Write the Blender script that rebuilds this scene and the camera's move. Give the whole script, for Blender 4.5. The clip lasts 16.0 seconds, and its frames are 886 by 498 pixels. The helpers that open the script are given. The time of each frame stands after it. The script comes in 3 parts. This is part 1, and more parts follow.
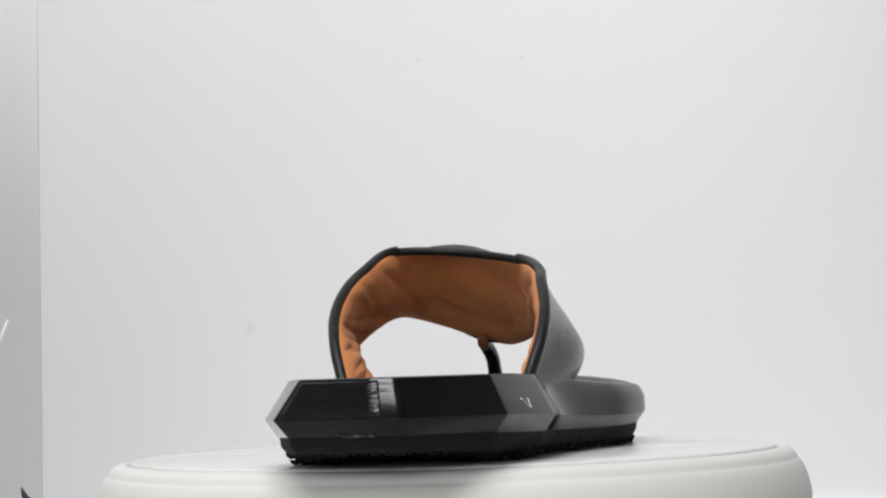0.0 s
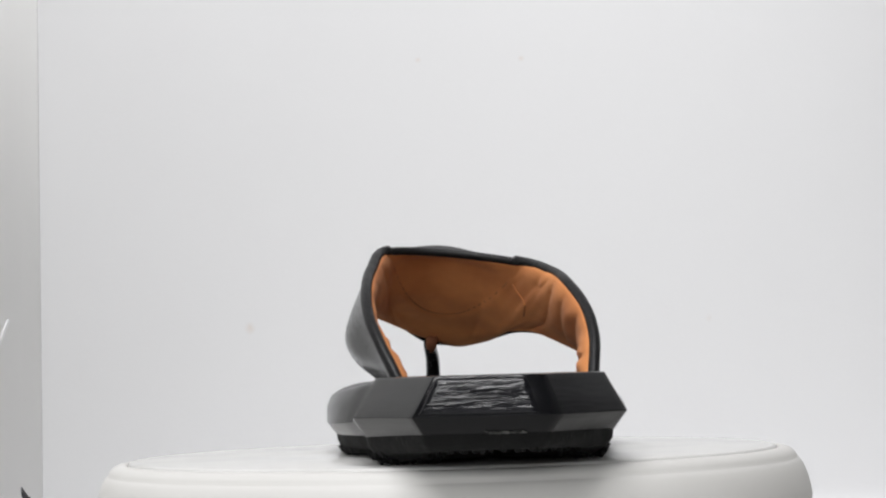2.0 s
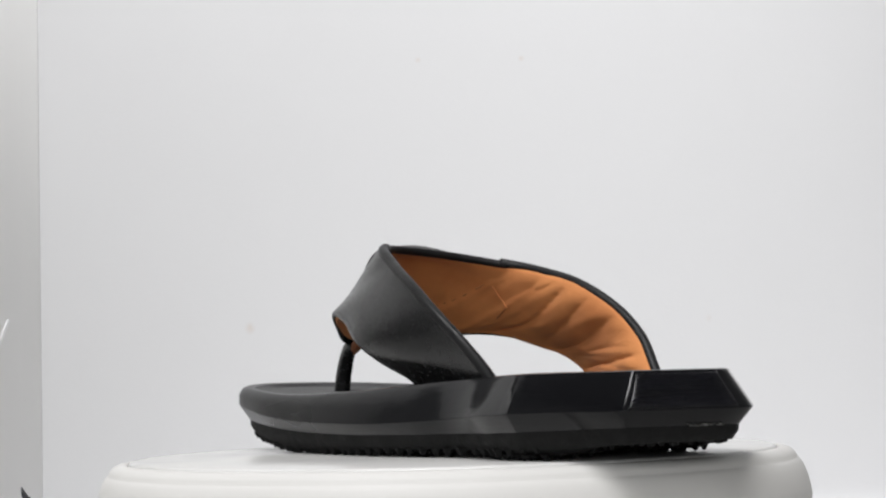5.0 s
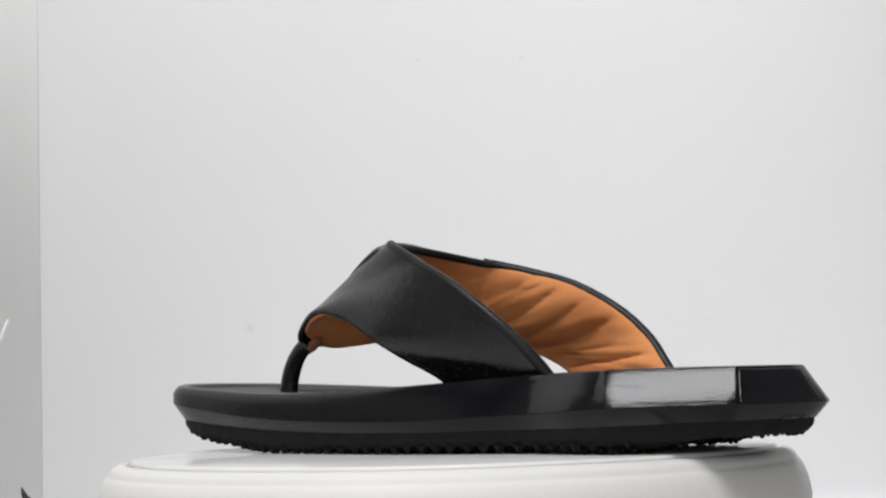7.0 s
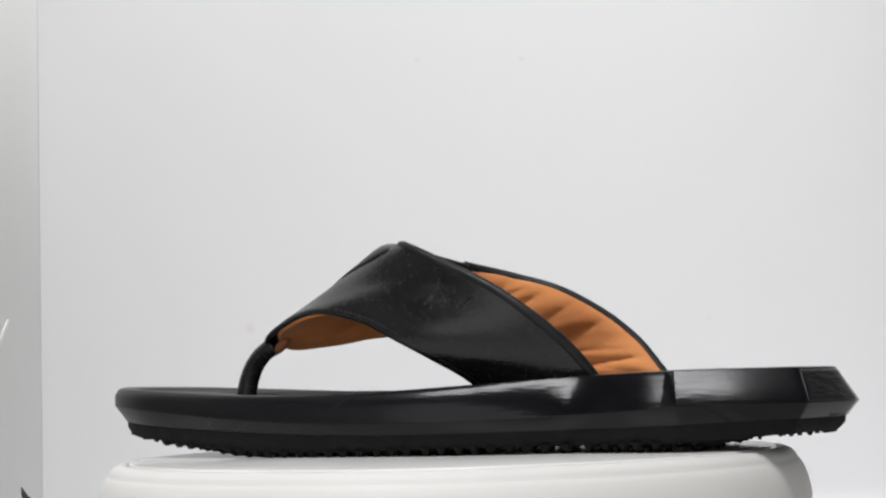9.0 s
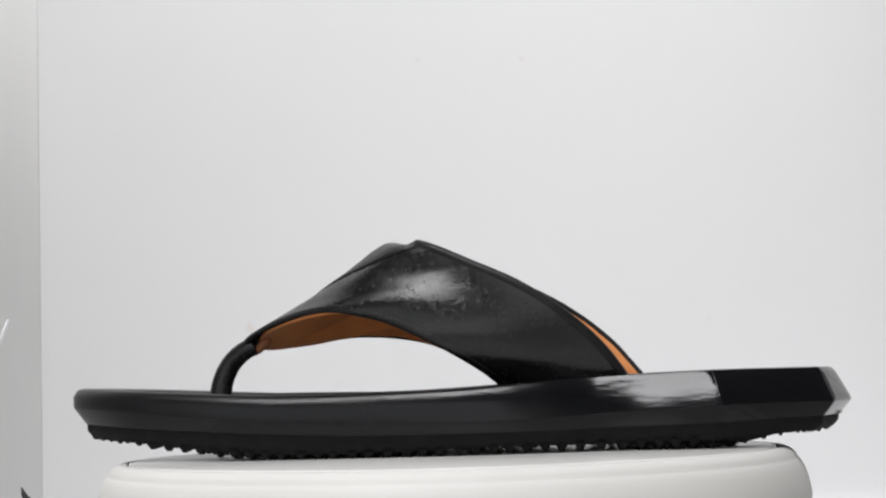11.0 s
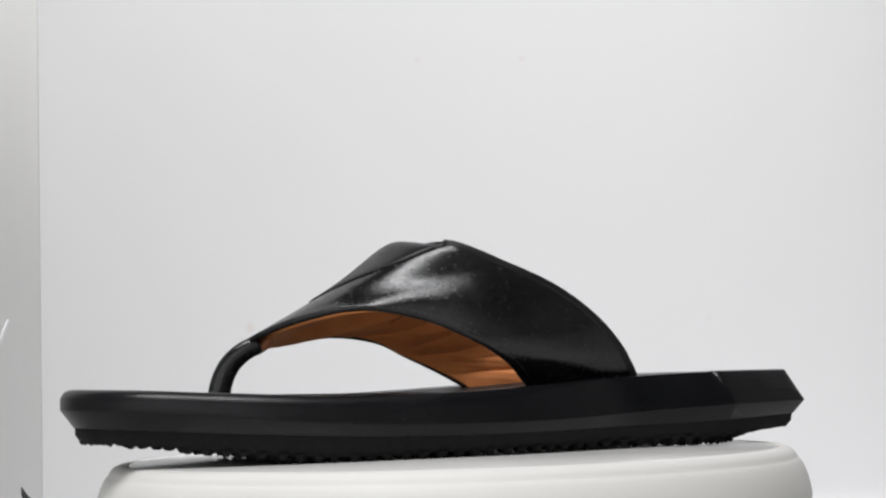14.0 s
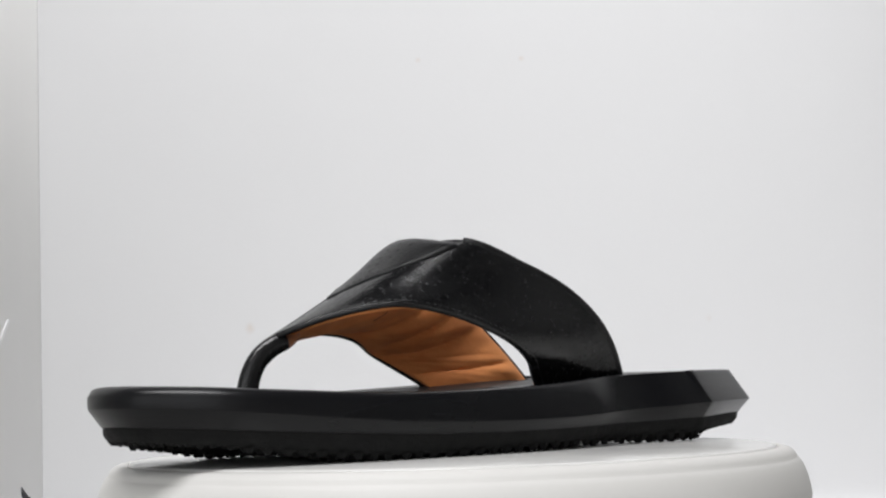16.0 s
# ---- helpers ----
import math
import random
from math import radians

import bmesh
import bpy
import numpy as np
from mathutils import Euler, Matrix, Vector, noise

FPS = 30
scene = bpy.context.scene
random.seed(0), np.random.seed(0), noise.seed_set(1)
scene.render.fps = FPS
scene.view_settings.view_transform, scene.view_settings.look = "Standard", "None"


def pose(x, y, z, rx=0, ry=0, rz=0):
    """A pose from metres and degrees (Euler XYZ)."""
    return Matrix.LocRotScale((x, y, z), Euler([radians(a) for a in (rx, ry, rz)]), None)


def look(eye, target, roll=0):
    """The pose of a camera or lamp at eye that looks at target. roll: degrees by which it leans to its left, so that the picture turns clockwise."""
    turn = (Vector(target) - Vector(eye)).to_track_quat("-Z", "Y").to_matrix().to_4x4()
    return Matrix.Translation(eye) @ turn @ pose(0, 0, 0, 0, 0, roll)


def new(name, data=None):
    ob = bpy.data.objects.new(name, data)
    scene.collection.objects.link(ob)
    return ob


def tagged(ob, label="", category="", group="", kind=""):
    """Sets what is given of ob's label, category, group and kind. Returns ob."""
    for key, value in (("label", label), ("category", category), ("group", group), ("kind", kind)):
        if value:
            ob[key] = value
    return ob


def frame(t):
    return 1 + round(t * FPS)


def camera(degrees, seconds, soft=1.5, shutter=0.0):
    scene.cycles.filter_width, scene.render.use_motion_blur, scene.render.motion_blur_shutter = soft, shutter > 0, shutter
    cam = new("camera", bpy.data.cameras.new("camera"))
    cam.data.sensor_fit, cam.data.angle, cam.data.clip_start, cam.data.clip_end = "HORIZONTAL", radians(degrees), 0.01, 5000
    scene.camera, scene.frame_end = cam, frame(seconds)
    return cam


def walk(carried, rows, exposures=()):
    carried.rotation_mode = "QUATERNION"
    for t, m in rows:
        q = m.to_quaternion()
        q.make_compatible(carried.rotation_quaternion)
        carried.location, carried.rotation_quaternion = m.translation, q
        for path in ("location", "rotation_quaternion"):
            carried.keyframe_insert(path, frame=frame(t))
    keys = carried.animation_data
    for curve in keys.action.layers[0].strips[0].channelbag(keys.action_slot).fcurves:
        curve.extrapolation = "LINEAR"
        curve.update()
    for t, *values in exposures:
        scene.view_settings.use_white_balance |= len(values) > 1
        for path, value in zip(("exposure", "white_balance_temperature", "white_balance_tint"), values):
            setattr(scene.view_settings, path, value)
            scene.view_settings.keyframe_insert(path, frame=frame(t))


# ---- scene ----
cam = camera(29.29, 16.0, soft=2.3)
# the camera stands on a tripod, tilted up a little and leaning
EYE = (0.0, -0.636, 0.026)
CAM_POSE = look(EYE, (-0.00182, 0.364, 0.026 + 0.0781), -1.70)
walk(cam, [(0.0, CAM_POSE), (16.0, CAM_POSE)])

# ---- light ----
world = bpy.data.worlds.new("world")
scene.world = world
world.use_nodes = True
world.node_tree.nodes["Background"].inputs["Color"].default_value = (0.9, 0.95, 1.0, 1)
world.node_tree.nodes["Background"].inputs["Strength"].default_value = 0.12


def area_lamp(name, at, target, sx, sy, power, colour):
    data = bpy.data.lights.new(name, "AREA")
    data.shape, data.size, data.size_y = "RECTANGLE", sx, sy
    data.energy, data.color = power, colour
    lamp = new(name, data)
    lamp.matrix_world = look(at, target)
    return lamp


# side panel turned well outward so that it is lit nearly like the back
SPLAY = 2.0
BOX_L, BOX_R, BOX_B, BOX_F, BOX_T, TABLE = -0.2430, 0.80, 0.36, 0.12, 0.80, -0.0620
# one wide LED panel hangs high above and before the turntable
LED_X, LED_Y, LED_Z, LED_W, LED_D = -0.24, -0.64, 1.52, 1.06, 0.38
LED_AIM = (-0.25, -0.05, 0.0)
area_lamp("led_lamp", (LED_X, LED_Y, LED_Z), LED_AIM, LED_W, LED_D, 24.2, (0.99, 0.985, 1.0))
# soft fill light added behind the camera; the window round it is unseen
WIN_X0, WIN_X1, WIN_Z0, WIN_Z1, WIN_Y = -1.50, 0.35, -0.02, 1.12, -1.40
area_lamp("front_fill_light", ((WIN_X0 + WIN_X1) / 2, WIN_Y - 0.02, (WIN_Z0 + WIN_Z1) / 2), ((WIN_X0 + WIN_X1) / 2, 0.0, (WIN_Z0 + WIN_Z1) / 2), WIN_X1 - WIN_X0, WIN_Z1 - WIN_Z0, 7.6, (0.98, 0.99, 1.0))



# ---- materials ----
def material(name, colour, rough, second=None, scale=60.0, bump=0.0, bump_scale=400.0, metal=0.0, rough_to=None, sheen=0.0,
             spec=0.5, stretch=(1, 1, 1), detail=4.0):
    m = bpy.data.materials.new(name)
    m.use_nodes = True
    nt = m.node_tree
    bsdf = nt.nodes["Principled BSDF"]
    bsdf.inputs["Metallic"].default_value = metal
    bsdf.inputs["Specular IOR Level"].default_value = spec
    bsdf.inputs["Sheen Weight"].default_value = sheen
    coord = nt.nodes.new("ShaderNodeTexCoord")
    mapping = nt.nodes.new("ShaderNodeMapping")
    mapping.inputs["Scale"].default_value = stretch
    nt.links.new(coord.outputs["Object"], mapping.inputs["Vector"])
    tex = nt.nodes.new("ShaderNodeTexNoise")
    tex.inputs["Scale"].default_value, tex.inputs["Detail"].default_value = scale, detail
    nt.links.new(mapping.outputs["Vector"], tex.inputs["Vector"])
    mix = nt.nodes.new("ShaderNodeMix")
    mix.data_type = "RGBA"
    mix.inputs[6].default_value = (*colour, 1)
    mix.inputs[7].default_value = (*(second or colour), 1)
    ramp = nt.nodes.new("ShaderNodeMapRange")
    ramp.inputs["From Min"].default_value, ramp.inputs["From Max"].default_value = 0.35, 0.65
    nt.links.new(tex.outputs["Fac"], ramp.inputs["Value"])
    nt.links.new(ramp.outputs["Result"], mix.inputs[0])
    nt.links.new(mix.outputs[2], bsdf.inputs["Base Color"])
    rr = nt.nodes.new("ShaderNodeMapRange")
    rr.inputs["To Min"].default_value, rr.inputs["To Max"].default_value = rough, rough if rough_to is None else rough_to
    rr.inputs["From Min"].default_value, rr.inputs["From Max"].default_value = 0.3, 0.7
    nt.links.new(tex.outputs["Fac"], rr.inputs["Value"])
    nt.links.new(rr.outputs["Result"], bsdf.inputs["Roughness"])
    if bump:
        fine = nt.nodes.new("ShaderNodeTexNoise")
        fine.inputs["Scale"].default_value, fine.inputs["Detail"].default_value = bump_scale, 5.0
        nt.links.new(mapping.outputs["Vector"], fine.inputs["Vector"])
        bn = nt.nodes.new("ShaderNodeBump")
        bn.inputs["Strength"].default_value, bn.inputs["Distance"].default_value = bump, 0.0006
        nt.links.new(fine.outputs["Fac"], bn.inputs["Height"])
        nt.links.new(bn.outputs["Normal"], bsdf.inputs["Normal"])
    return m


def wall_material(name, base, stains):
    """White panel paint with a few small brown smudges at given places."""
    m = material(name, base, 0.55, tuple(c * 0.97 for c in base), 3.0, 0.12, 300.0)
    nt = m.node_tree
    bsdf = nt.nodes["Principled BSDF"]
    coord = nt.nodes.new("ShaderNodeTexCoord")
    wob = nt.nodes.new("ShaderNodeTexNoise")
    wob.inputs["Scale"].default_value = 160.0
    nt.links.new(coord.outputs["Object"], wob.inputs["Vector"])
    last = bsdf.inputs["Base Color"].links[0].from_socket
    for place, size, strength in stains:
        dist = nt.nodes.new("ShaderNodeVectorMath")
        dist.operation = "DISTANCE"
        dist.inputs[1].default_value = place
        nt.links.new(coord.outputs["Object"], dist.inputs[0])
        add = nt.nodes.new("ShaderNodeMath")
        add.operation = "MULTIPLY_ADD"
        nt.links.new(wob.outputs["Fac"], add.inputs[0])
        add.inputs[1].default_value = size * 1.6
        nt.links.new(dist.outputs["Value"], add.inputs[2])
        fall = nt.nodes.new("ShaderNodeMapRange")
        fall.interpolation_type = "SMOOTHSTEP"
        fall.inputs["From Min"].default_value, fall.inputs["From Max"].default_value = size * 0.6, size * 2.2
        fall.inputs["To Min"].default_value, fall.inputs["To Max"].default_value = strength, 0.0
        nt.links.new(add.outputs["Value"], fall.inputs["Value"])
        mix = nt.nodes.new("ShaderNodeMix")
        mix.data_type = "RGBA"
        nt.links.new(fall.outputs["Result"], mix.inputs[0])
        nt.links.new(last, mix.inputs[6])
        mix.inputs[7].default_value = (0.62, 0.40, 0.22, 1)
        last = mix.outputs[2]
    nt.links.new(last, bsdf.inputs["Base Color"])
    return m


M_BACK = wall_material("white_panel", (0.85, 0.85, 0.855), (((-0.1165, 0.36, 0.061), 0.0030, 0.22), ((0.048, 0.36, 0.216), 0.0018, 0.2),
                       ((-0.0132, 0.36, 0.217), 0.0018, 0.2), ((0.153, 0.36, 0.0585), 0.002, 0.08)))
# lifted above the back panel's white to offset the grazing light there
M_PANEL = material("side_panel", (0.90, 0.895, 0.885), 0.55, (0.88, 0.875, 0.865), 3.0, 0.1, 300.0)
M_TABLE = material("table_board", (0.50, 0.495, 0.48), 0.5, (0.46, 0.455, 0.44), 5.0, 0.1, 200.0)
# unseen room shell: tones picked to steer bounce and reflections on the sandal
M_ROOM = material("room_shell_pale", (0.80, 0.80, 0.79), 0.8, (0.76, 0.76, 0.75), 2.0)
M_SIDE = material("room_shell_grey", (0.45, 0.45, 0.445), 0.8, (0.41, 0.41, 0.405), 2.0)
M_CEILING = material("room_shell_dark", (0.20, 0.20, 0.205), 0.85, (0.17, 0.17, 0.175), 2.0)
M_PLASTIC = material("cream_plastic", (0.71, 0.70, 0.675), 0.5, (0.685, 0.675, 0.65), 12.0, 0.03, 500.0, rough_to=0.6, spec=0.3)
M_PLATE = material("turntable_plate_plastic", (0.74, 0.735, 0.72), 0.14, (0.69, 0.685, 0.66), 22.0, 0.005, 300.0, rough_to=0.26, spec=0.35)
# dark colour stands for the shade in the gap under the turntable's body
M_GAP_SHADE = material("gap_shade_plastic", (0.05, 0.052, 0.045), 0.6, (0.04, 0.04, 0.035), 30.0)
M_RUBBER = material("black_midsole_rubber", (0.004, 0.0042, 0.005), 0.09, (0.006, 0.006, 0.007), 30.0, 0.12, 300.0, rough_to=0.17, spec=0.25, stretch=(0.4, 0.4, 2.4))

# the rubber is smooth at the heel and more satin towards the toe
nt = M_RUBBER.node_tree
sep, add = nt.nodes.new("ShaderNodeSeparateXYZ"), nt.nodes.new("ShaderNodeMath")
ramp, where = nt.nodes.new("ShaderNodeMapRange"), nt.nodes.new("ShaderNodeTexCoord")
ramp.inputs["From Min"].default_value, ramp.inputs["From Max"].default_value = -0.03, 0.03
ramp.inputs["To Min"].default_value, ramp.inputs["To Max"].default_value = 0.0, 0.16
socket = nt.nodes["Principled BSDF"].inputs["Roughness"]
old = socket.links[0].from_socket
nt.links.new(where.outputs["Object"], sep.inputs["Vector"])
nt.links.new(sep.outputs["Y"], ramp.inputs["Value"])
nt.links.new(ramp.outputs["Result"], add.inputs[0])
nt.links.new(old, add.inputs[1])
nt.links.new(add.outputs["Value"], socket)
M_SCUFF = material("scuffed_glossy_rubber", (0.005, 0.005, 0.006), 0.10, (0.008, 0.008, 0.010), 120.0, 0.36, 420.0, rough_to=0.22, spec=0.24, stretch=(0.35, 0.35, 2.2))
M_OUTSOLE = material("matte_outsole_rubber", (0.004, 0.004, 0.004), 0.75, (0.007, 0.007, 0.007), 180.0, 0.6, 700.0, rough_to=0.95, spec=0.3)
M_LEATHER = material("black_leather", (0.003, 0.003, 0.0034), 0.13, (0.0045, 0.0045, 0.005), 520.0, 0.20, 1250.0, rough_to=0.30, spec=0.46)
M_PANEL_LEATHER = material("perforated_leather", (0.004, 0.004, 0.0044), 0.30, (0.006, 0.006, 0.0065), 90.0, 0.3, 900.0, rough_to=0.42, spec=0.32)
M_EDGE = material("folded_leather_edge", (0.005, 0.005, 0.0055), 0.34, (0.009, 0.009, 0.0095), 150.0, 0.35, 900.0, rough_to=0.5, spec=0.28)
M_FOOTBED = material("black_footbed", (0.012, 0.012, 0.012), 0.5, (0.02, 0.02, 0.02), 80.0, 0.3, 900.0)
M_LINING = material("tan_suede_lining", (0.72, 0.280, 0.090), 0.82, (0.56, 0.200, 0.060), 45.0, 0.3, 1200.0, sheen=0.06)
M_LINING_LINE = material("lining_crease", (0.36, 0.135, 0.046), 0.85, (0.42, 0.16, 0.054), 90.0)
M_TAB = material("toe_tab_suede", (0.34, 0.135, 0.065), 0.8, (0.26, 0.10, 0.045), 90.0, 0.3, 900.0)
M_THREAD = material("black_thread", (0.012, 0.012, 0.013), 0.5, (0.02, 0.02, 0.021), 300.0)
M_HOLE_SHADE = material("hole_shade", (0.002, 0.002, 0.002), 0.9)
M_CHALK = material("white_marker", (0.72, 0.76, 0.80), 0.8, (0.5, 0.53, 0.56), 900.0)
M_CHIP = material("worn_rubber_chip", (0.13, 0.13, 0.12), 0.8, (0.05, 0.05, 0.05), 500.0, 0.5, 800.0)
M_CABLE = material("black_cable", (0.012, 0.012, 0.015), 0.45, (0.02, 0.02, 0.022), 60.0)
M_TAPE = material("white_tape", (0.9, 0.9, 0.9), 0.35, (0.85, 0.85, 0.85), 40.0)
M_ALU = material("led_housing", (0.6, 0.6, 0.6), 0.4, (0.55, 0.55, 0.55), 30.0, metal=0.6)


# ---- mesh helpers ----
def finish(bm, name, mat, smooth=True):
    bmesh.ops.recalc_face_normals(bm, faces=bm.faces)
    me = bpy.data.meshes.new(name)
    for f in bm.faces:
        f.smooth = smooth
    bm.to_mesh(me)
    bm.free()
    me.materials.append(mat)
    return me


LAST = {}


def part(name, bm, mat, parent=None, label="", smooth=True):
    ob = new(name, finish(bm, name, mat, smooth))
    if parent:
        ob.parent = parent
    LAST[name] = ob
    return tagged(ob, label) if label else ob


def box(bm, x0, x1, y0, y1, z0, z1):
    vs = [bm.verts.new((x, y, z)) for z in (z0, z1) for x, y in ((x0, y0), (x1, y0), (x1, y1), (x0, y1))]
    for q in ((3, 2, 1, 0), (4, 5, 6, 7), (0, 1, 5, 4), (1, 2, 6, 5), (2, 3, 7, 6), (3, 0, 4, 7)):
        bm.faces.new([vs[i] for i in q])


def lathe(bm, profile, n=128, close=True):
    rings = []
    for r, z in profile:
        rings.append([bm.verts.new((r * math.cos(2 * math.pi * i / n), r * math.sin(2 * math.pi * i / n), z)) for i in range(n)])
    for a, b in zip(rings, rings[1:]):
        for i in range(n):
            bm.faces.new((a[i], a[(i + 1) % n], b[(i + 1) % n], b[i]))
    if close:
        bm.faces.new(rings[0])
        bm.faces.new(rings[-1])


def tube(bm, pts, radii, n=10, flat=1.0, side=None):
    """A tube along points; radii one a point; flat squeezes it along side."""
    pts = [Vector(p) for p in pts]
    rings, prev = [], None
    for i, p in enumerate(pts):
        d = (pts[min(i + 1, len(pts) - 1)] - pts[max(i - 1, 0)]).normalized()
        ref = Vector(side) if side else (prev or (Vector((0, 0, 1)) if abs(d.z) < 0.9 else Vector((1, 0, 0))))
        a = (ref - d * ref.dot(d)).normalized()
        prev = a
        b = d.cross(a)
        r = radii[i] if hasattr(radii, "__len__") else radii
        rings.append([bm.verts.new(p + a * (math.cos(2 * math.pi * j / n) * r * flat) + b * (math.sin(2 * math.pi * j / n) * r)) for j in range(n)])
    for q, w in zip(rings, rings[1:]):
        for j in range(n):
            bm.faces.new((q[j], q[(j + 1) % n], w[(j + 1) % n], w[j]))
    bm.faces.new(rings[0])
    bm.faces.new(rings[-1])


def spline(xs, ys, x):
    """Smooth curve through knots (Catmull-Rom on uneven knots); ys numbers or vectors."""
    xs = list(xs)
    x = min(max(x, xs[0]), xs[-1])
    i = max(0, min(len(xs) - 2, sum(1 for q in xs[1:-1] if q <= x)))

    def slope(j):
        a, b = max(j - 1, 0), min(j + 1, len(xs) - 1)
        return (ys[b] - ys[a]) / (xs[b] - xs[a])
    h = xs[i + 1] - xs[i]
    t = (x - xs[i]) / h
    return (ys[i] * (2 * t ** 3 - 3 * t * t + 1) + slope(i) * (h * (t ** 3 - 2 * t * t + t))
            + ys[i + 1] * (3 * t * t - 2 * t ** 3) + slope(i + 1) * (h * (t ** 3 - t * t)))


# ---- the white panels and an unseen room that shapes the light ----
def panel(name, dims, mat, label, category="wall"):
    bm = bmesh.new()
    box(bm, *dims)
    return tagged(part(name, bm, mat, None, smooth=False), label, category, kind="structure")


def bent(name, plan, lift, mat, label):
    """A thin sheet bent along a line of points; lift(p, k) gives the sheet's corner at p on its k-th end."""
    bm = bmesh.new()
    rows = [[bm.verts.new(lift(p, k)) for p in plan] for k in (0, 1)]
    for i in range(len(plan) - 1):
        bm.faces.new((rows[0][i], rows[0][i + 1], rows[1][i + 1], rows[1][i]))
    ob = tagged(part(name, bm, mat), label, "wall", kind="structure")
    mod = ob.modifiers.new("solidify", "SOLIDIFY")
    mod.thickness, mod.offset = 0.006, 1
    return ob


def arc(cx, cy, r, a0, a1, n=14):
    return [(cx + r * math.cos(radians(a0 + (a1 - a0) * i / n)), cy + r * math.sin(radians(a0 + (a1 - a0) * i / n))) for i in range(n + 1)]


# the back sheet sweeps forward on to the table; the side sheet bends softly into it, splayed wide to catch more light
SWEEP, SOFT = 0.02, 0.004
bent("wall_back", [(BOX_B, BOX_T), (BOX_B, 0.45)] + arc(BOX_B - SWEEP, TABLE + 0.002 + SWEEP, SWEEP, 0, -90) + [(BOX_B - 0.16, TABLE + 0.002)],
     lambda p, k: (BOX_R if k else BOX_L - 0.02, p[0], p[1]), M_BACK, "white back panel with a few faint brown smudges")
bent("wall_left", [(BOX_L - SPLAY * (BOX_B - BOX_F), BOX_F), (BOX_L - SPLAY * SOFT, BOX_B - SOFT)]
     + [(BOX_L + SOFT * (1 - math.cos(a)) - SPLAY * SOFT * (1 - math.sin(a)), BOX_B - 0.0003 - SOFT * (1 - math.sin(a))) for a in [1.5 * i / 10 for i in range(1, 11)]],
     lambda p, k: (p[0], p[1], BOX_T if k else TABLE + 0.003), M_PANEL, "white side panel, lightened and splayed for light, bending into the back panel")
panel("ceiling", (-1.65, 1.65, -1.45, 1.05, 1.8005, 1.85), M_CEILING, "unseen grey ceiling toned for reflections", "ceiling")
panel("table_top", (-1.0, 1.0, -1.25, 0.6, TABLE - 0.03, TABLE), M_TABLE, "pale grey table board under the turntable", "table top")
panel("floor", (-1.6, 1.6, -1.4, 1.0, -0.80, -0.76), M_CEILING, "grey floor of the room", "floor")
# unseen front wall: bounces light back and leaves an opening for the fill
bm = bmesh.new()
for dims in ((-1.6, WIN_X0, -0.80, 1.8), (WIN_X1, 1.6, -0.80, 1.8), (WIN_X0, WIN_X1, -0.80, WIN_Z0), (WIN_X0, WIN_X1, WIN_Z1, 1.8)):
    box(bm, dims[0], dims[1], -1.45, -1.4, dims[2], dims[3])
tagged(part("wall_room_front", bm, M_ROOM, smooth=False), "unseen pale room wall bouncing light, with an opening for the fill light", "wall", kind="structure")
panel("wall_room_back", (-1.6, 1.6, 1.0, 1.05, -0.80, 1.8), M_ROOM, "plain pale room wall")
panel("wall_room_west", (-1.65, -1.6, -1.45, 1.05, -0.80, 1.8), M_SIDE, "unseen grey room wall toned for reflections")
panel("wall_room_east", (1.6, 1.65, -1.45, 1.05, -0.80, 1.8), M_SIDE, "unseen grey room wall toned for reflections")


# casing made up round the added fill light
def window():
    casing = tagged(new("fill_window_1"), "unseen white-framed window added to carry the front fill light", "window", kind="structure")
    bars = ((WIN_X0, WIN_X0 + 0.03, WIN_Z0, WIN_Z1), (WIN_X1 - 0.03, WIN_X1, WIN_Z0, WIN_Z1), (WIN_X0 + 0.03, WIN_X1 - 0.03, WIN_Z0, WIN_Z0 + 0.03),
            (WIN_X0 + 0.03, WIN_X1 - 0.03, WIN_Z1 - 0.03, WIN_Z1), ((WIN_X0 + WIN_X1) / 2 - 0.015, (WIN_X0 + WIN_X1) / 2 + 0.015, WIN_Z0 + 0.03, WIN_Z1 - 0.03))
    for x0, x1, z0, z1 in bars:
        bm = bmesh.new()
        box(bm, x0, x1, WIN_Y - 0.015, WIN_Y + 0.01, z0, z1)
        part("fill_window_frame", bm, M_PANEL, casing, smooth=False)


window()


def led_panel():
    fixture = tagged(new("led_panel"), "flat rectangular LED panel hung above the turntable", "light")
    fixture.matrix_world = look((LED_X, LED_Y, LED_Z), LED_AIM)
    bm = bmesh.new()
    box(bm, -LED_W / 2 - 0.02, LED_W / 2 + 0.02, -LED_D / 2 - 0.02, LED_D / 2 + 0.02, 0.004, 0.024)
    part("housing", bm, M_ALU, fixture, smooth=False)
    up = fixture.matrix_world.to_3x3().inverted() @ Vector((0, 0, 1))
    for sx in (-0.35, 0.35):
        bm = bmesh.new()
        foot = Vector((sx, 0, 0.015))
        top = foot + up * (1.8 - (fixture.matrix_world @ foot).z)
        tube(bm, [foot, foot.lerp(top, 0.5), top], 0.004, 8)
        part("hanger", bm, M_ALU, fixture)


led_panel()

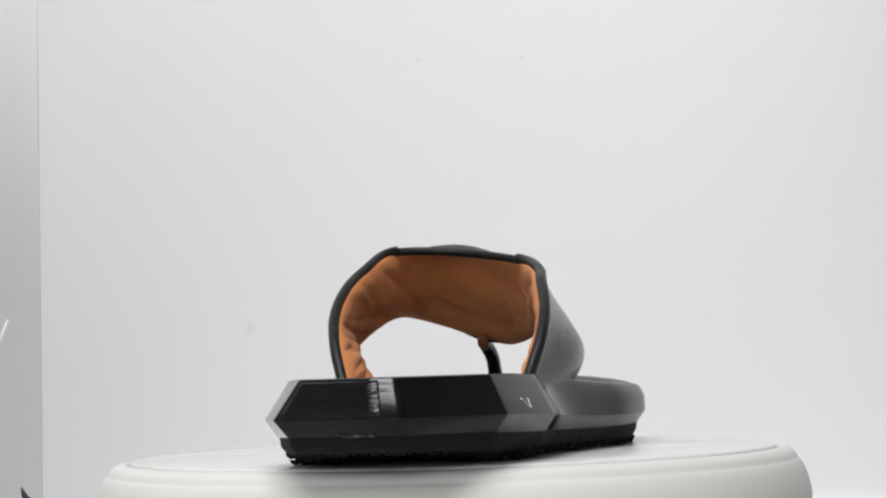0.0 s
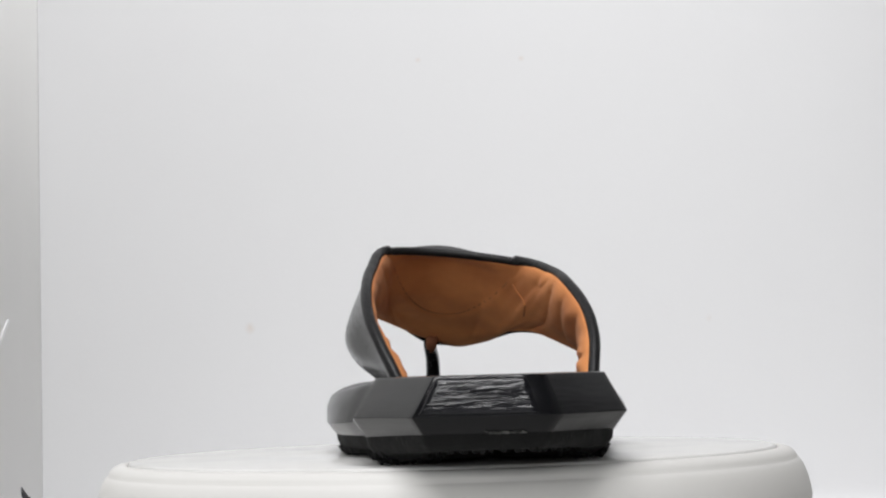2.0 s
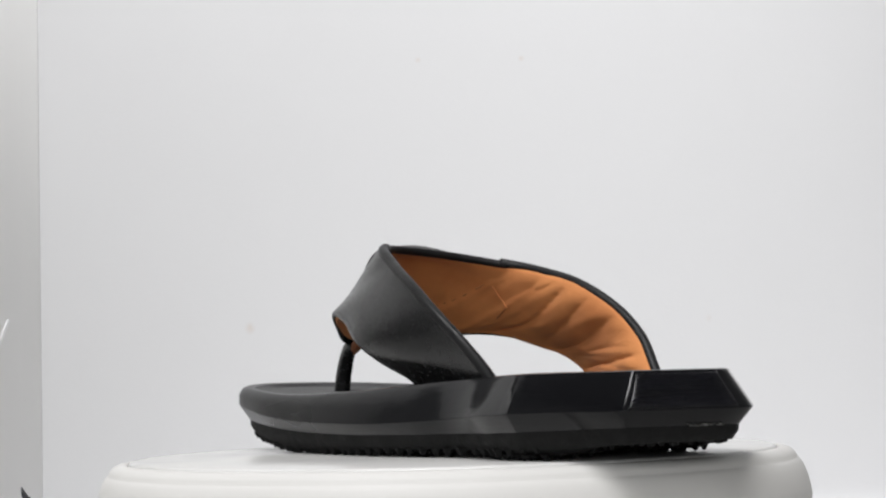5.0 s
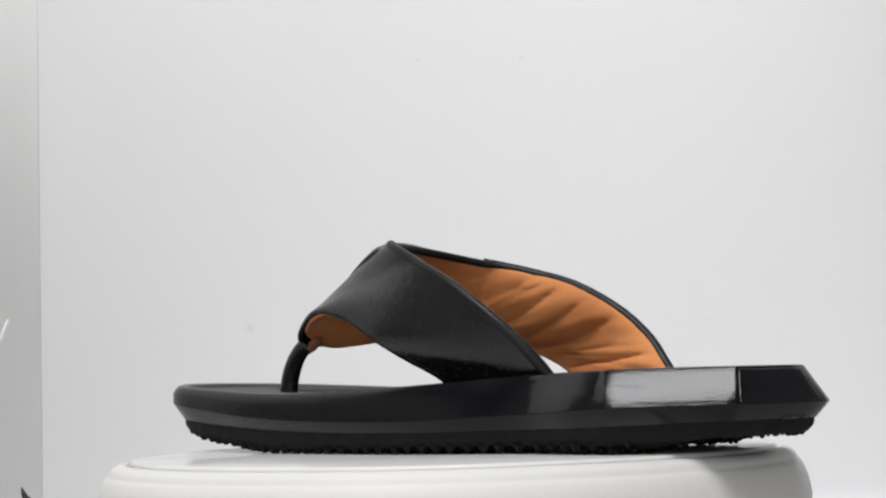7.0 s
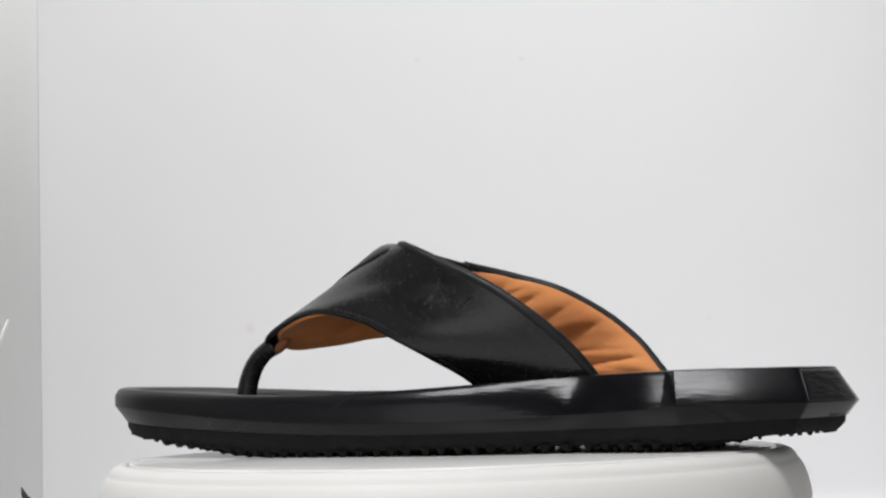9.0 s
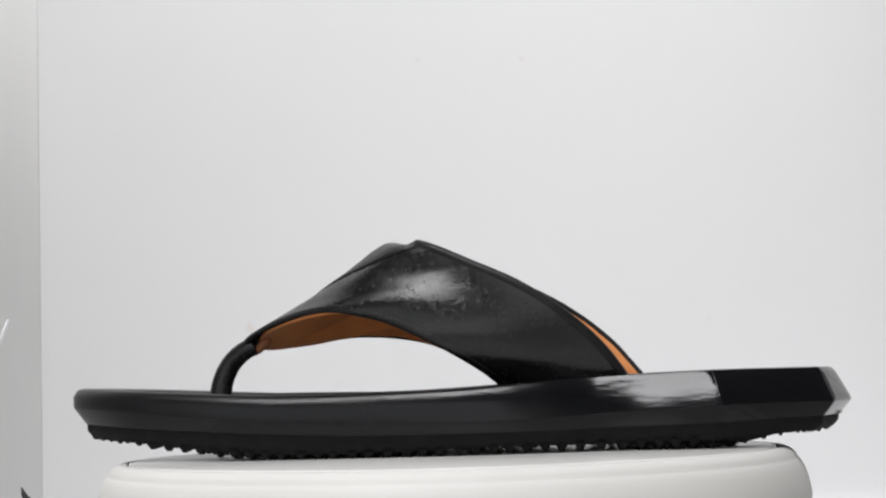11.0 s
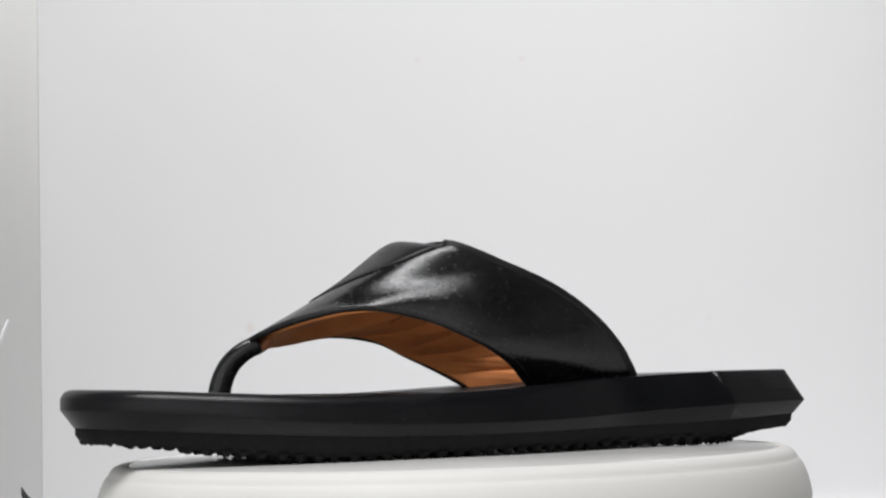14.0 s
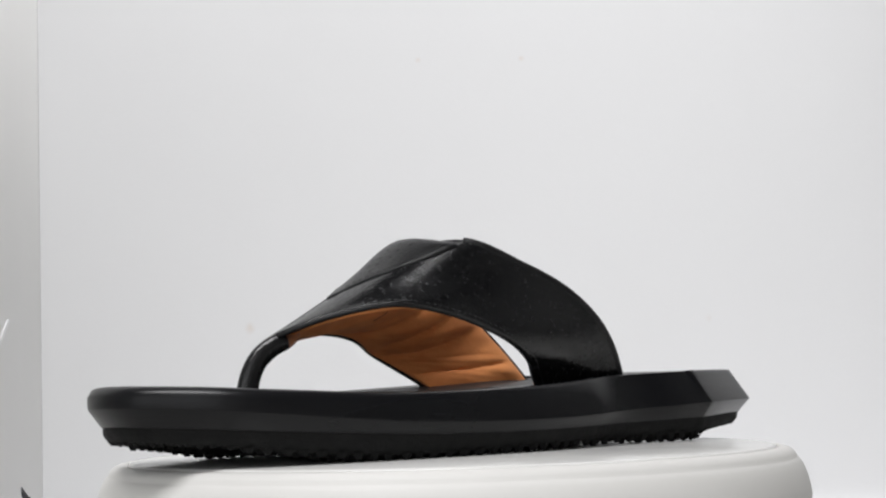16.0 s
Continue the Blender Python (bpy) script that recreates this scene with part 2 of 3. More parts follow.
# ---- turntable ----
def turntable():
    base = tagged(new("turntable"), "round cream-white plastic motorised display turntable on the table", "turntable")
    bm = bmesh.new()
    lathe(bm, [(0.05, -0.0200), (0.1290, -0.0200), (0.1305, -0.0190), (0.1307, -0.0175), (0.1303, -0.0145), (0.1296, -0.0112), (0.1286, -0.0082), (0.1276, -0.0061),
               (0.1268, -0.0050), (0.1264, -0.0047), (0.1260, -0.0042), (0.1256, -0.0032), (0.1250, -0.0023), (0.1238, -0.0013), (0.1222, -0.0007), (0.1200, -0.0006),
               (0.1195, -0.0010), (0.1192, -0.0030), (0.05, -0.0034)], 160)
    part("body", bm, M_PLASTIC, base)
    bm = bmesh.new()
    lathe(bm, [(0.04, -0.0200), (0.1103, -0.0200), (0.1162, -0.024), (0.1192, TABLE + 0.003), (0.1182, TABLE), (0.04, TABLE)], 96)
    part("foot_ring", bm, M_GAP_SHADE, base, "recessed foot ring, coloured dark as the shade in the gap")
    bm = bmesh.new()
    lathe(bm, [(0.02, -0.0028), (0.1180, -0.0028), (0.1187, -0.0022), (0.1188, -0.0010), (0.1184, -0.0003), (0.1174, 0.0), (0.02, 0.0)], 160)
    plate = part("plate", bm, M_PLATE, base, "glossy off-white rotating top plate")
    return base, plate


turntable_base, turntable_plate = turntable()

# ---- sandal ----
# built in millimetres from the back of the heel: x to its right, y to the toe, z up from the plate
AXIS_X, AXIS_Y, LIFT = -5.4, 148.7, 26.0


def sv(x, y, z):
    return Vector(((x - AXIS_X) / 1000, (y - AXIS_Y) / 1000, (z + LIFT) / 1000))


sandal = tagged(new("sandal"), "black leather thong sandal with tan suede lining on the turntable", "sandal")

# outline of the widest line of the sole; the heel is faceted
HEEL = [(-51.3, 53.0), (-37.9, 12.6), (0.2, -2.2), (30.5, 27.4), (41.0, 70.0)]
SIDE = [(41.0, 70.0), (41.6, 84.0), (44.6, 100.0), (53.5, 130.0), (61.0, 155.0), (65.0, 182.0), (63.5, 208.0), (56.5, 236.0), (43.0, 263.0),
        (27.5, 282.0), (10.0, 290.7), (-7.0, 290.6), (-21.0, 281.0), (-31.5, 267.0), (-38.6, 246.0), (-44.2, 222.0), (-48.0, 192.0), (-50.6, 160.0),
        (-50.8, 138.0), (-48.4, 114.0), (-45.4, 97.0), (-45.9, 86.0), (-49.9, 69.0), (-51.3, 53.0)]


def sole_outline():
    out, corners = [], []
    for (x0, y0), (x1, y1) in zip(HEEL, HEEL[1:]):
        n = max(3, int(math.hypot(x1 - x0, y1 - y0) / 3.5))
        corners.append(len(out))
        swell = 0.3
        side = Vector((y1 - y0, x0 - x1)).normalized() * swell
        out += [Vector((x0 + (x1 - x0) * i / n, y0 + (y1 - y0) * i / n)) + side * math.sin(math.pi * i / n) for i in range(n)]
    corners.append(len(out))
    pts = [Vector(p) for p in SIDE]
    ts = [0.0]
    for a, b in zip(pts, pts[1:]):
        ts.append(ts[-1] + (b - a).length)
    n = int(ts[-1] / 3.2)
    out += [spline(ts, pts, ts[-1] * i / n) for i in range(n)]
    # the back facet is worn round towards the heel's middle corner
    for _ in range(5):
        for i in range(corners[2] - 3, corners[2] + 1):
            out[i] = out[i] * 0.5 + (out[i - 1] + out[i + 1]) * 0.25
    return out, corners


OUTLINE, CORNERS = sole_outline()
NORMALS = []
for i, p in enumerate(OUTLINE):
    a, b = (p - OUTLINE[i - 1]).normalized(), (OUTLINE[(i + 1) % len(OUTLINE)] - p).normalized()
    t = (a + b).normalized()
    NORMALS.append(Vector((t.y, -t.x)) / max(0.6, t.dot(a)))

KY = (0, 20, 50, 90, 130, 170, 209, 249, 270, 292)
Z_TOP = (1.2, 1.3, 1.3, 0.4, -1.9, -3.4, -3.4, -1.2, 0.1, 1.2)
Z_RIDGE = (-10.6, -10.6, -10.9, -12.6, -14.2, -14.2, -12.6, -9.0, -7.0, -5.6)
Z_BOUND = (-15.8, -16.0, -16.9, -17.8, -18.4, -18.3, -17.0, -14.6, -13.2, -11.8)
Z_BOT = (-20.8, -21.4, -22.6, -23.4, -23.6, -24.4, -24.2, -20.9, -18.7, -16.8)
D_TOP = (8.0, 8.0, 8.2, 7.4, 4.6, 3.0, 3.0, 2.8, 2.6, 2.4)
D_BOUND = (4.4, 4.4, 4.2, 3.4, 3.0, 3.0, 3.2, 3.8, 4.2, 4.6)
D_BOT = (7.2, 7.2, 7.0, 6.6, 6.0, 6.0, 6.0, 6.2, 6.4, 6.6)


def at_y(table, y):
    return spline(KY, table, y)


def midline(y):
    return spline((0, 50, 100, 150, 200, 250, 292), (-4.0, -6.0, -2.5, 3.0, 8.0, 7.0, 2.0), y)


FACET_INSET = (8.0, 6.0, 7.4, 6.6)


def facet_tops():
    """The heel's upper corners: where the inset lines of neighbouring facets cross."""
    lines = []
    for (p, q), d in zip(zip(HEEL, HEEL[1:]), FACET_INSET):
        t = (Vector(q) - Vector(p)).normalized()
        lines.append((Vector(p) - Vector((t.y, -t.x)) * d, t))
    tops = [lines[0][0]]
    for (p, t), (q, w) in zip(lines, lines[1:]):
        tops.append(p + t * ((q - p).cross(w) / t.cross(w)))
    return tops + [lines[-1][0] + lines[-1][1] * (Vector(HEEL[4]) - Vector(HEEL[3])).length]


HEEL_TOPS = facet_tops()


def inset_point(i, d):
    p, n = OUTLINE[i], NORMALS[i]
    for k in range(4):
        a, b = CORNERS[k], CORNERS[k + 1]
        if a <= i < b:
            f = (i - a) / (b - a)
            edge = Vector(HEEL[k]).lerp(Vector(HEEL[k + 1]), f)
            return p + (HEEL_TOPS[k].lerp(HEEL_TOPS[k + 1], f) - edge) * (d / 7.0)
    return p - n * d


def sole_ring(inset, height, extra_d=0.0, extra_z=0.0):
    ring = []
    for i, (p, n) in enumerate(zip(OUTLINE, NORMALS)):
        d = (at_y(inset, p.y) if inset else 0.0) + extra_d
        if inset is D_TOP and i < CORNERS[4]:
            q = inset_point(i, 7.0 + extra_d)
        elif inset is D_TOP and i < CORNERS[4] + 8:
            q = p - n * (d + (FACET_INSET[3] - d) * (1 - (i - CORNERS[4]) / 8))
        else:
            q = p - n * d
        ring.append(Vector((q.x, q.y, at_y(height, p.y) + extra_z)))
    return ring


def shrink(ring, s, height):
    out = []
    for p in ring:
        m = midline(p.y)
        out.append(Vector((m + (p.x - m) * s, 140 + (p.y - 140) * (0.88 + 0.12 * s), height(p))))
    return out


def loft(bm, rings, cap_last=False):
    vr = [[bm.verts.new(sv(*p)) for p in r] for r in rings]
    n = len(vr[0])
    for a, b in zip(vr, vr[1:]):
        for i in range(n):
            bm.faces.new((a[i], a[(i + 1) % n], b[(i + 1) % n], b[i]))
    if cap_last:
        bm.faces.new(vr[-1])
    return vr


def sharpen(bm, pairs):
    bm.edges.ensure_lookup_table()
    for a, b in pairs:
        e = bm.edges.get((a, b))
        if e:
            e.smooth = False


def build_sole():
    n = len(OUTLINE)
    ridge = sole_ring(None, Z_RIDGE)
    soft = [max(0.0, min(1.0, (p.y - 85) / 60)) for p in OUTLINE]
    bound, top = sole_ring(D_BOUND, Z_BOUND), sole_ring(D_TOP, Z_TOP)
    # the bevel is flat round the heel and swells out towards the toe
    upper = [t.lerp(r, 0.5) + Vector((*(nn * (1.3 * s)), 0.5 * s)) for r, t, nn, s in zip(ridge, top, NORMALS, soft)]
    near = [t.lerp(r, 0.14) + Vector((*(nn * (0.8 * s)), 0.35 * s)) for r, t, nn, s in zip(ridge, top, NORMALS, soft)]
    lip = sole_ring(D_TOP, Z_TOP, 1.2, 0.25)
    inner = sole_ring(D_TOP, Z_TOP, 4.0, -0.5)
    under = sole_ring(D_BOUND, Z_BOUND, 3.0, 0.5)
    bm = bmesh.new()
    vr = loft(bm, [under, bound, ridge, upper, near, top, lip, inner])
    bm.faces.new(vr[0])
    pairs, rim = [], []
    for i in range(n):
        j = (i + 1) % n
        pairs.append((vr[1][i], vr[1][j]))
        rim += [(vr[1][i], vr[1][j]), (vr[2][i], vr[2][j]), (vr[5][i], vr[5][j])]
        if OUTLINE[i].y < 92:
            pairs += [(vr[2][i], vr[2][j]), (vr[5][i], vr[5][j])]
    for c in (CORNERS[0], CORNERS[1], CORNERS[3]):
        pairs += [(vr[k][c], vr[k + 1][c]) for k in range(1, 5)]
        rim += [(vr[k][c], vr[k + 1][c]) for k in range(1, 5)]
    turns = {vr[k][c] for k in range(1, 6) for c in (CORNERS[0], CORNERS[1], CORNERS[3])}
    waist = {vr[k][CORNERS[0]] for k in range(1, 6)}
    weight = bm.edges.layers.float.new("bevel_weight_edge")
    for a, b in rim:
        bm.edges.get((a, b))[weight] = (0.3 if a in waist else 0.8) if a in turns and b in turns else 0.4
    mid = part("midsole", bm, M_RUBBER, sandal, "faceted black rubber midsole with a ridged edge")
    bev = mid.modifiers.new("bevel", "BEVEL")
    bev.width, bev.segments, bev.limit_method = 0.003, 4, "WEIGHT"

    bm = bmesh.new()

    def dish(p):
        return at_y(Z_TOP, p.y) - 1.6
    rings = [sole_ring(D_TOP, Z_TOP, 3.6, -0.55)]
    for s in (0.82, 0.6, 0.35, 0.1):
        rings.append(shrink(rings[0], s, dish))
    loft(bm, rings, True)
    part("footbed", bm, M_FOOTBED, sandal, "slightly dished matte black footbed")

    # outsole, with an uneven lower edge
    bm = bmesh.new()
    top_ring = [p + Vector((0, 0, 0.35 * noise.noise(Vector((p.x * 0.12, p.y * 0.12, 3))))) for p in sole_ring(D_BOUND, Z_BOUND, 0.35, 0.2)]
    mid_ring = [a.lerp(b, 0.5) + Vector((*(nn * 0.8), 0)) for a, b, nn in zip(top_ring, sole_ring(D_BOT, Z_BOT), NORMALS)]
    bot_ring = [p + Vector((0, 0, 0.5 * noise.noise(Vector((p.x * 0.2, p.y * 0.2, 9))))) for p in sole_ring(D_BOT, Z_BOT, 0, 0.4)]

    def belly(p):
        w = max(math.exp(-((p.y - 62) / 26) ** 4), math.exp(-((p.y - 200) / 36) ** 4))
        return (at_y(Z_BOT, p.y) + 0.4) * (1 - w) - 25.0 * w
    rings = [top_ring, mid_ring, bot_ring, shrink(bot_ring, 0.86, belly), shrink(bot_ring, 0.5, belly), shrink(bot_ring, 0.1, belly)]
    inner_top = sole_ring(D_BOUND, Z_BOUND, 3.2, 0.4)
    vr = loft(bm, [inner_top] + rings, True)
    bm.faces.new(vr[0])
    sharpen(bm, [(vr[k][i], vr[k][(i + 1) % n]) for k in (1, 3) for i in range(n)])
    part("outsole", bm, M_OUTSOLE, sandal, "matte black rubber outsole")

    # small rubber lugs under the edge and the middle
    bm = bmesh.new()
    rng = random.Random(4)
    bot = sole_ring(D_BOT, Z_BOT, 0.0, 0.0)

    def lug(x, y, z0, z1, r):
        a = rng.uniform(0, 6.28)
        lo = [bm.verts.new(sv(x + r * 0.38 * math.cos(a + k * 1.257), y + r * 0.38 * math.sin(a + k * 1.257), z1)) for k in range(5)]
        hi = [bm.verts.new(sv(x + r * math.cos(a + k * 1.257), y + r * math.sin(a + k * 1.257), z0)) for k in range(5)]
        for k in range(5):
            bm.faces.new((lo[k], lo[(k + 1) % 5], hi[(k + 1) % 5], hi[k]))
        bm.faces.new(lo)
    for s, step in ((0.985, 2), (0.94, 1), (0.87, 2), (0.74, 2), (0.58, 2)):
        for i in range(0, n, step):
            p = bot[i]
            if p.y < 46 and s > 0.85 and (p.x > -46 or s < 0.95):
                continue
            m = midline(p.y)
            x, y = m + (p.x - m) * s + rng.uniform(-0.6, 0.6), 140 + (p.y - 140) * (0.97 + 0.02 * s) + rng.uniform(-0.6, 0.6)
            z0 = (at_y(Z_BOT, p.y) if s > 0.95 else belly(p)) + 0.8
            z1 = max(-25.95, z0 - rng.uniform(1.1, 2.0) * (1.0 if p.y < 225 else 0.7))
            if s in (0.985, 0.87) and 60 < p.y < 262:
                z1 = max(-25.95, z0 - rng.uniform(2.3, 2.9) * (1.0 if p.y < 225 else 0.75))
                lug(x, y, z0, z1, rng.uniform(2.3, 2.7))
            else:
                lug(x, y, z0, z1, rng.uniform(1.2, 1.8))
    tagged(part("tread", bm, M_OUTSOLE, LAST["outsole"], "small uneven rubber lugs of the tread", smooth=False), kind="stuff")

    # a scuffed, slightly raised patch covers the back facet of the heel
    bm = bmesh.new()
    a, b = CORNERS[1], CORNERS[2]
    out = (ridge[b - 1] - ridge[a]).cross(top[a] - ridge[a]).normalized()
    rows = []
    for k in range(17):
        f = 0.045 + 0.90 * k / 16
        row = []
        for q in range(41):
            g = a + (b - a) * (0.035 + 0.90 * q / 40)
            i = int(g)
            p = ridge[i].lerp(ridge[i + 1], g - i).lerp(top[i].lerp(top[i + 1], g - i), f)
            rim = min(1.0, q / 2, (40 - q) / 2, k / 1.5, (16 - k) / 1.5)
            lump = 0.10 * noise.noise(Vector((p.x * 0.18 + p.y * 0.1, p.z * 0.5, 2.2))) + 0.05 * noise.noise(Vector((p.x * 0.5, p.z * 1.6, 7.0)))
            row.append(bm.verts.new(sv(*(p + out * (0.04 + (0.26 + lump) * rim)))))
        rows.append(row)
    for r0, r1 in zip(rows, rows[1:]):
        for q in range(40):
            bm.faces.new((r0[q], r0[q + 1], r1[q + 1], r1[q]))
    patch = part("heel_patch", bm, M_SCUFF, mid, "scuffed glossy patch on the heel")
    thick = patch.modifiers.new("solidify", "SOLIDIFY")
    thick.thickness, thick.offset = 0.0004, -1
    # a small torn nick in it
    bm = bmesh.new()
    a, b = CORNERS[1], CORNERS[2]
    nrm = (ridge[b - 1] - ridge[a]).cross(top[a] - ridge[a]).normalized()
    along = (ridge[b - 1] - ridge[a]).normalized()
    up = nrm.cross(along)
    centre = ridge[a].lerp(ridge[b - 1], 0.58).lerp(top[a].lerp(top[b - 1], 0.58), 0.55)
    spots = []
    for k in range(40):
        th, rad = rng.uniform(0, 6.28), rng.uniform(0, 1)
        spots.append(centre + along * (3.4 * rad * math.cos(th)) + up * (1.5 * rad * math.sin(th) - 0.25 * rad * math.cos(th)))
    for p in spots:
        r = rng.uniform(0.25, 0.7)
        rim = [bm.verts.new(sv(*(p + along * (r * 1.5 * math.cos(k * 1.047)) + up * (r * 0.6 * math.sin(k * 1.047)) + nrm * 0.42))) for k in range(6)]
        tip = bm.verts.new(sv(*(p + nrm * rng.uniform(0.6, 0.95) + up * rng.uniform(-0.2, 0.2))))
        for k in range(6):
            bm.faces.new((rim[k], rim[(k + 1) % 6], tip))
    part("heel_nick", bm, M_SCUFF, mid, "small torn nick in the rubber", smooth=False)
    return ridge, top, bound


RIDGE, TOP, BOUND = build_sole()


def surface_point(i0, i1, along, up, out=0.3):
    """A point on the upper bevel between two outline corners."""
    a, b = RIDGE[i0].lerp(RIDGE[i1], along), TOP[i0].lerp(TOP[i1], along)
    p = a.lerp(b, up)
    e, f = RIDGE[i1] - RIDGE[i0], TOP[i0] - RIDGE[i0]
    nn = e.cross(f).normalized()
    return p + nn * out


# chalky size mark on the heel's side
bm = bmesh.new()
stroke = [(0.37, 0.34), (0.39, 0.38), (0.41, 0.37), (0.44, 0.26), (0.485, 0.15), (0.505, 0.14), (0.515, 0.26), (0.525, 0.38)]
tube(bm, [sv(*surface_point(CORNERS[3], CORNERS[4], a, u, 0.42)) for a, u in stroke], 0.00024, 6)
part("size_mark", bm, M_CHALK, LAST["midsole"], "handwritten white marker stroke")

# chips of worn rubber along the heel's lower edge
bm = bmesh.new()
rng = random.Random(8)
for k in range(44):
    g = CORNERS[1] + (CORNERS[2] - CORNERS[1]) * (0.52 + 0.30 * rng.random())
    i = int(g)
    p = BOUND[i].lerp(BOUND[i + 1], g - i).lerp(RIDGE[i], rng.uniform(0.0, 0.16))
    r = rng.uniform(0.12, 0.42)
    q = p + Vector((-0.2, -0.5, -0.1)) * 0.2
    ring = [bm.verts.new(sv(q.x + r * 1.6 * math.cos(a), q.y - 0.3 * r * math.cos(a) - 0.15, q.z + r * 0.5 * math.sin(a))) for a in (0, 1.2, 2.3, 3.3, 4.2, 5.3)]
    tip = bm.verts.new(sv(q.x, q.y - 0.5, q.z))
    for a in range(6):
        bm.faces.new((ring[a], ring[(a + 1) % 6], tip))
part("worn_edge", bm, M_CHIP, LAST["midsole"], "pale chipped rubber at the heel edge")

# ---- strap ----
REAR = [Vector(p) for p in ((-30.4, 80.4, -8.3), (-34.3, 87.0, 2.8), (-38.0, 95.3, 13.2), (-40.4, 106.8, 23.5), (-39.6, 121.3, 33.5), (-35.6, 138.6, 42.1),
                            (-27.1, 157.5, 50.8), (-2.6, 160.0, 50.2), (22.4, 149.3, 45.5), (31.6, 131.5, 40.0), (34.2, 114.0, 33.8), (36.5, 98.4, 24.4),
                            (36.0, 85.8, 13.8), (33.2, 76.6, 2.7), (30.2, 67.9, -8.2))]
FRONT = [Vector(p) for p in ((-28.8, 123.9, -7.6), (-33.4, 132.6, 1.0), (-40.0, 142.1, 7.7), (-41.9, 154.8, 15.0), (-36.0, 172.1, 23.0), (-28.1, 193.8, 27.2),
                             (-15.3, 212.7, 23.4), (-2.7, 225.8, 17.3), (10.1, 220.6, 15.8), (21.0, 203.1, 17.6), (28.3, 181.4, 19.1), (36.1, 161.2, 16.7),
                             (43.8, 146.3, 11.3), (44.8, 132.0, 4.7), (40.9, 118.2, -3.7))]
BULGE = (0, 1.3, 2.2, 2.7, 2.8, 1.2, 0.5, 0.5, 0.6, 1.8, 4.2, 4.4, 3.2, 1.6, 0)
UK = list(range(15))
UC = 7.0


def bow_power(u):
    """Near the base the strap is fullest towards its front edge."""
    w = min(1.0, abs(u - UC) / 4.5)
    return 0.7 + 0.95 * w * w * (3 - 2 * w)


def crown(u, v):
    """The strap swells up over the instep behind its centre seam's tip."""
    w = max(v, 0.0) / 0.18
    return 5.6 * math.exp(-((u - UC) / 0.8) ** 2) * (w * math.exp(1 - w)) ** 2


def raw_strap(u, v):
    a, b = spline(UK, REAR, u), spline(UK, FRONT, u)
    mid = (a + b) / 2
    rise = max(0.0, 1 - abs(u - UC) / 1.9)
    out = Vector((mid.x - 1.0, 0, max(mid.z, 0) * 0.75 * rise + 2)).normalized()
    bow = spline(UK, BULGE, u)
    return a.lerp(b, v) + out * (bow * math.sin(math.pi * min(v, 1.0) ** bow_power(u))) + Vector((0, 0, crown(u, v)))


def strap_normal(u, v):
    e = 0.02
    u0, u1, v0, v1 = max(u - e, 0), min(u + e, 14), max(v - e, 0), min(v + e, 1)
    n = (raw_strap(u1, v) - raw_strap(u0, v)).cross(raw_strap(u, v1) - raw_strap(u, v0)).normalized()
    return n if n.dot(Vector((raw_strap(u, v).x, 0, 25))) > 0 else -n


def strap(u, v, depth=0.0):
    return raw_strap(u, v) - strap_normal(u, v) * depth


V_TIP = 0.60


def seam_u(side, v):
    """Where the seam of the centre panel runs: from the rear edge to a point near the toe."""
    return UC + side * max(0.0, 1 - (max(v, 0.0) / V_TIP) ** 3.4)


def panel_depth(u, v):
    """The centre panel lies under the sides at the rear edge and on top of them further forward."""
    f = min(1.0, max(0.0, (v - 0.03) / 0.14))
    return 0.9 - 1.6 * f * f * (3 - 2 * f)


def grid(bm, us, vs, depth, short=0.0):
    """us: function of (s, v); depth: function of (u, v); short: how much it stops short of the strap's tip."""
    rows = []
    for v in vs:
        row = []
        for s in S_STEPS:
            u = us(s, v)
            w = v * (1 - short * math.exp(-((u - UC) / 0.7) ** 2))
            row.append(bm.verts.new(sv(*strap(u, w, depth(u, w)))))
        rows.append(row)
    for a, b in zip(rows, rows[1:]):
        for i in range(len(a) - 1):
            bm.faces.new((a[i], a[i + 1], b[i + 1], b[i]))


def solid(ob, thickness, offset):
    mod = ob.modifiers.new("solidify", "SOLIDIFY")
    mod.thickness, mod.offset = thickness, offset
    return ob


V_STEPS = [i / 28 for i in range(29)]
S_STEPS = [i / 40 for i in range(41)]
SIDES = {}
for side, end in ((-1, 0.0), (1, 14.0)):
    bm = bmesh.new()
    grid(bm, lambda s, v: end + (seam_u(side, v) - end) * s, V_STEPS,
         lambda u, v: -0.12 * noise.noise(Vector((u * 0.9, v * 2.2, 5))) + 0.05 * noise.noise(Vector((u * 3, v * 7, 1))))
    bmesh.ops.remove_doubles(bm, verts=bm.verts, dist=1e-7)
    ob = part("strap_side", bm, M_LEATHER, sandal, "smooth black leather strap side")
    solid(ob, 0.0016, 0)
    SIDES[side] = ob
S_STEPS = [i / 24 for i in range(25)]
bm = bmesh.new()
grid(bm, lambda s, v: seam_u(-1, v) - 0.12 + (seam_u(1, v) - seam_u(-1, v) + 0.24) * s, [i / 24 * (V_TIP + 0.03) for i in range(25)],
     panel_depth)
solid(part("centre_panel", bm, M_PANEL_LEATHER, sandal, "perforated black leather centre panel"), 0.0012, 0)

# tan lining with soft folds
S_STEPS = [i / 180 for i in range(181)]


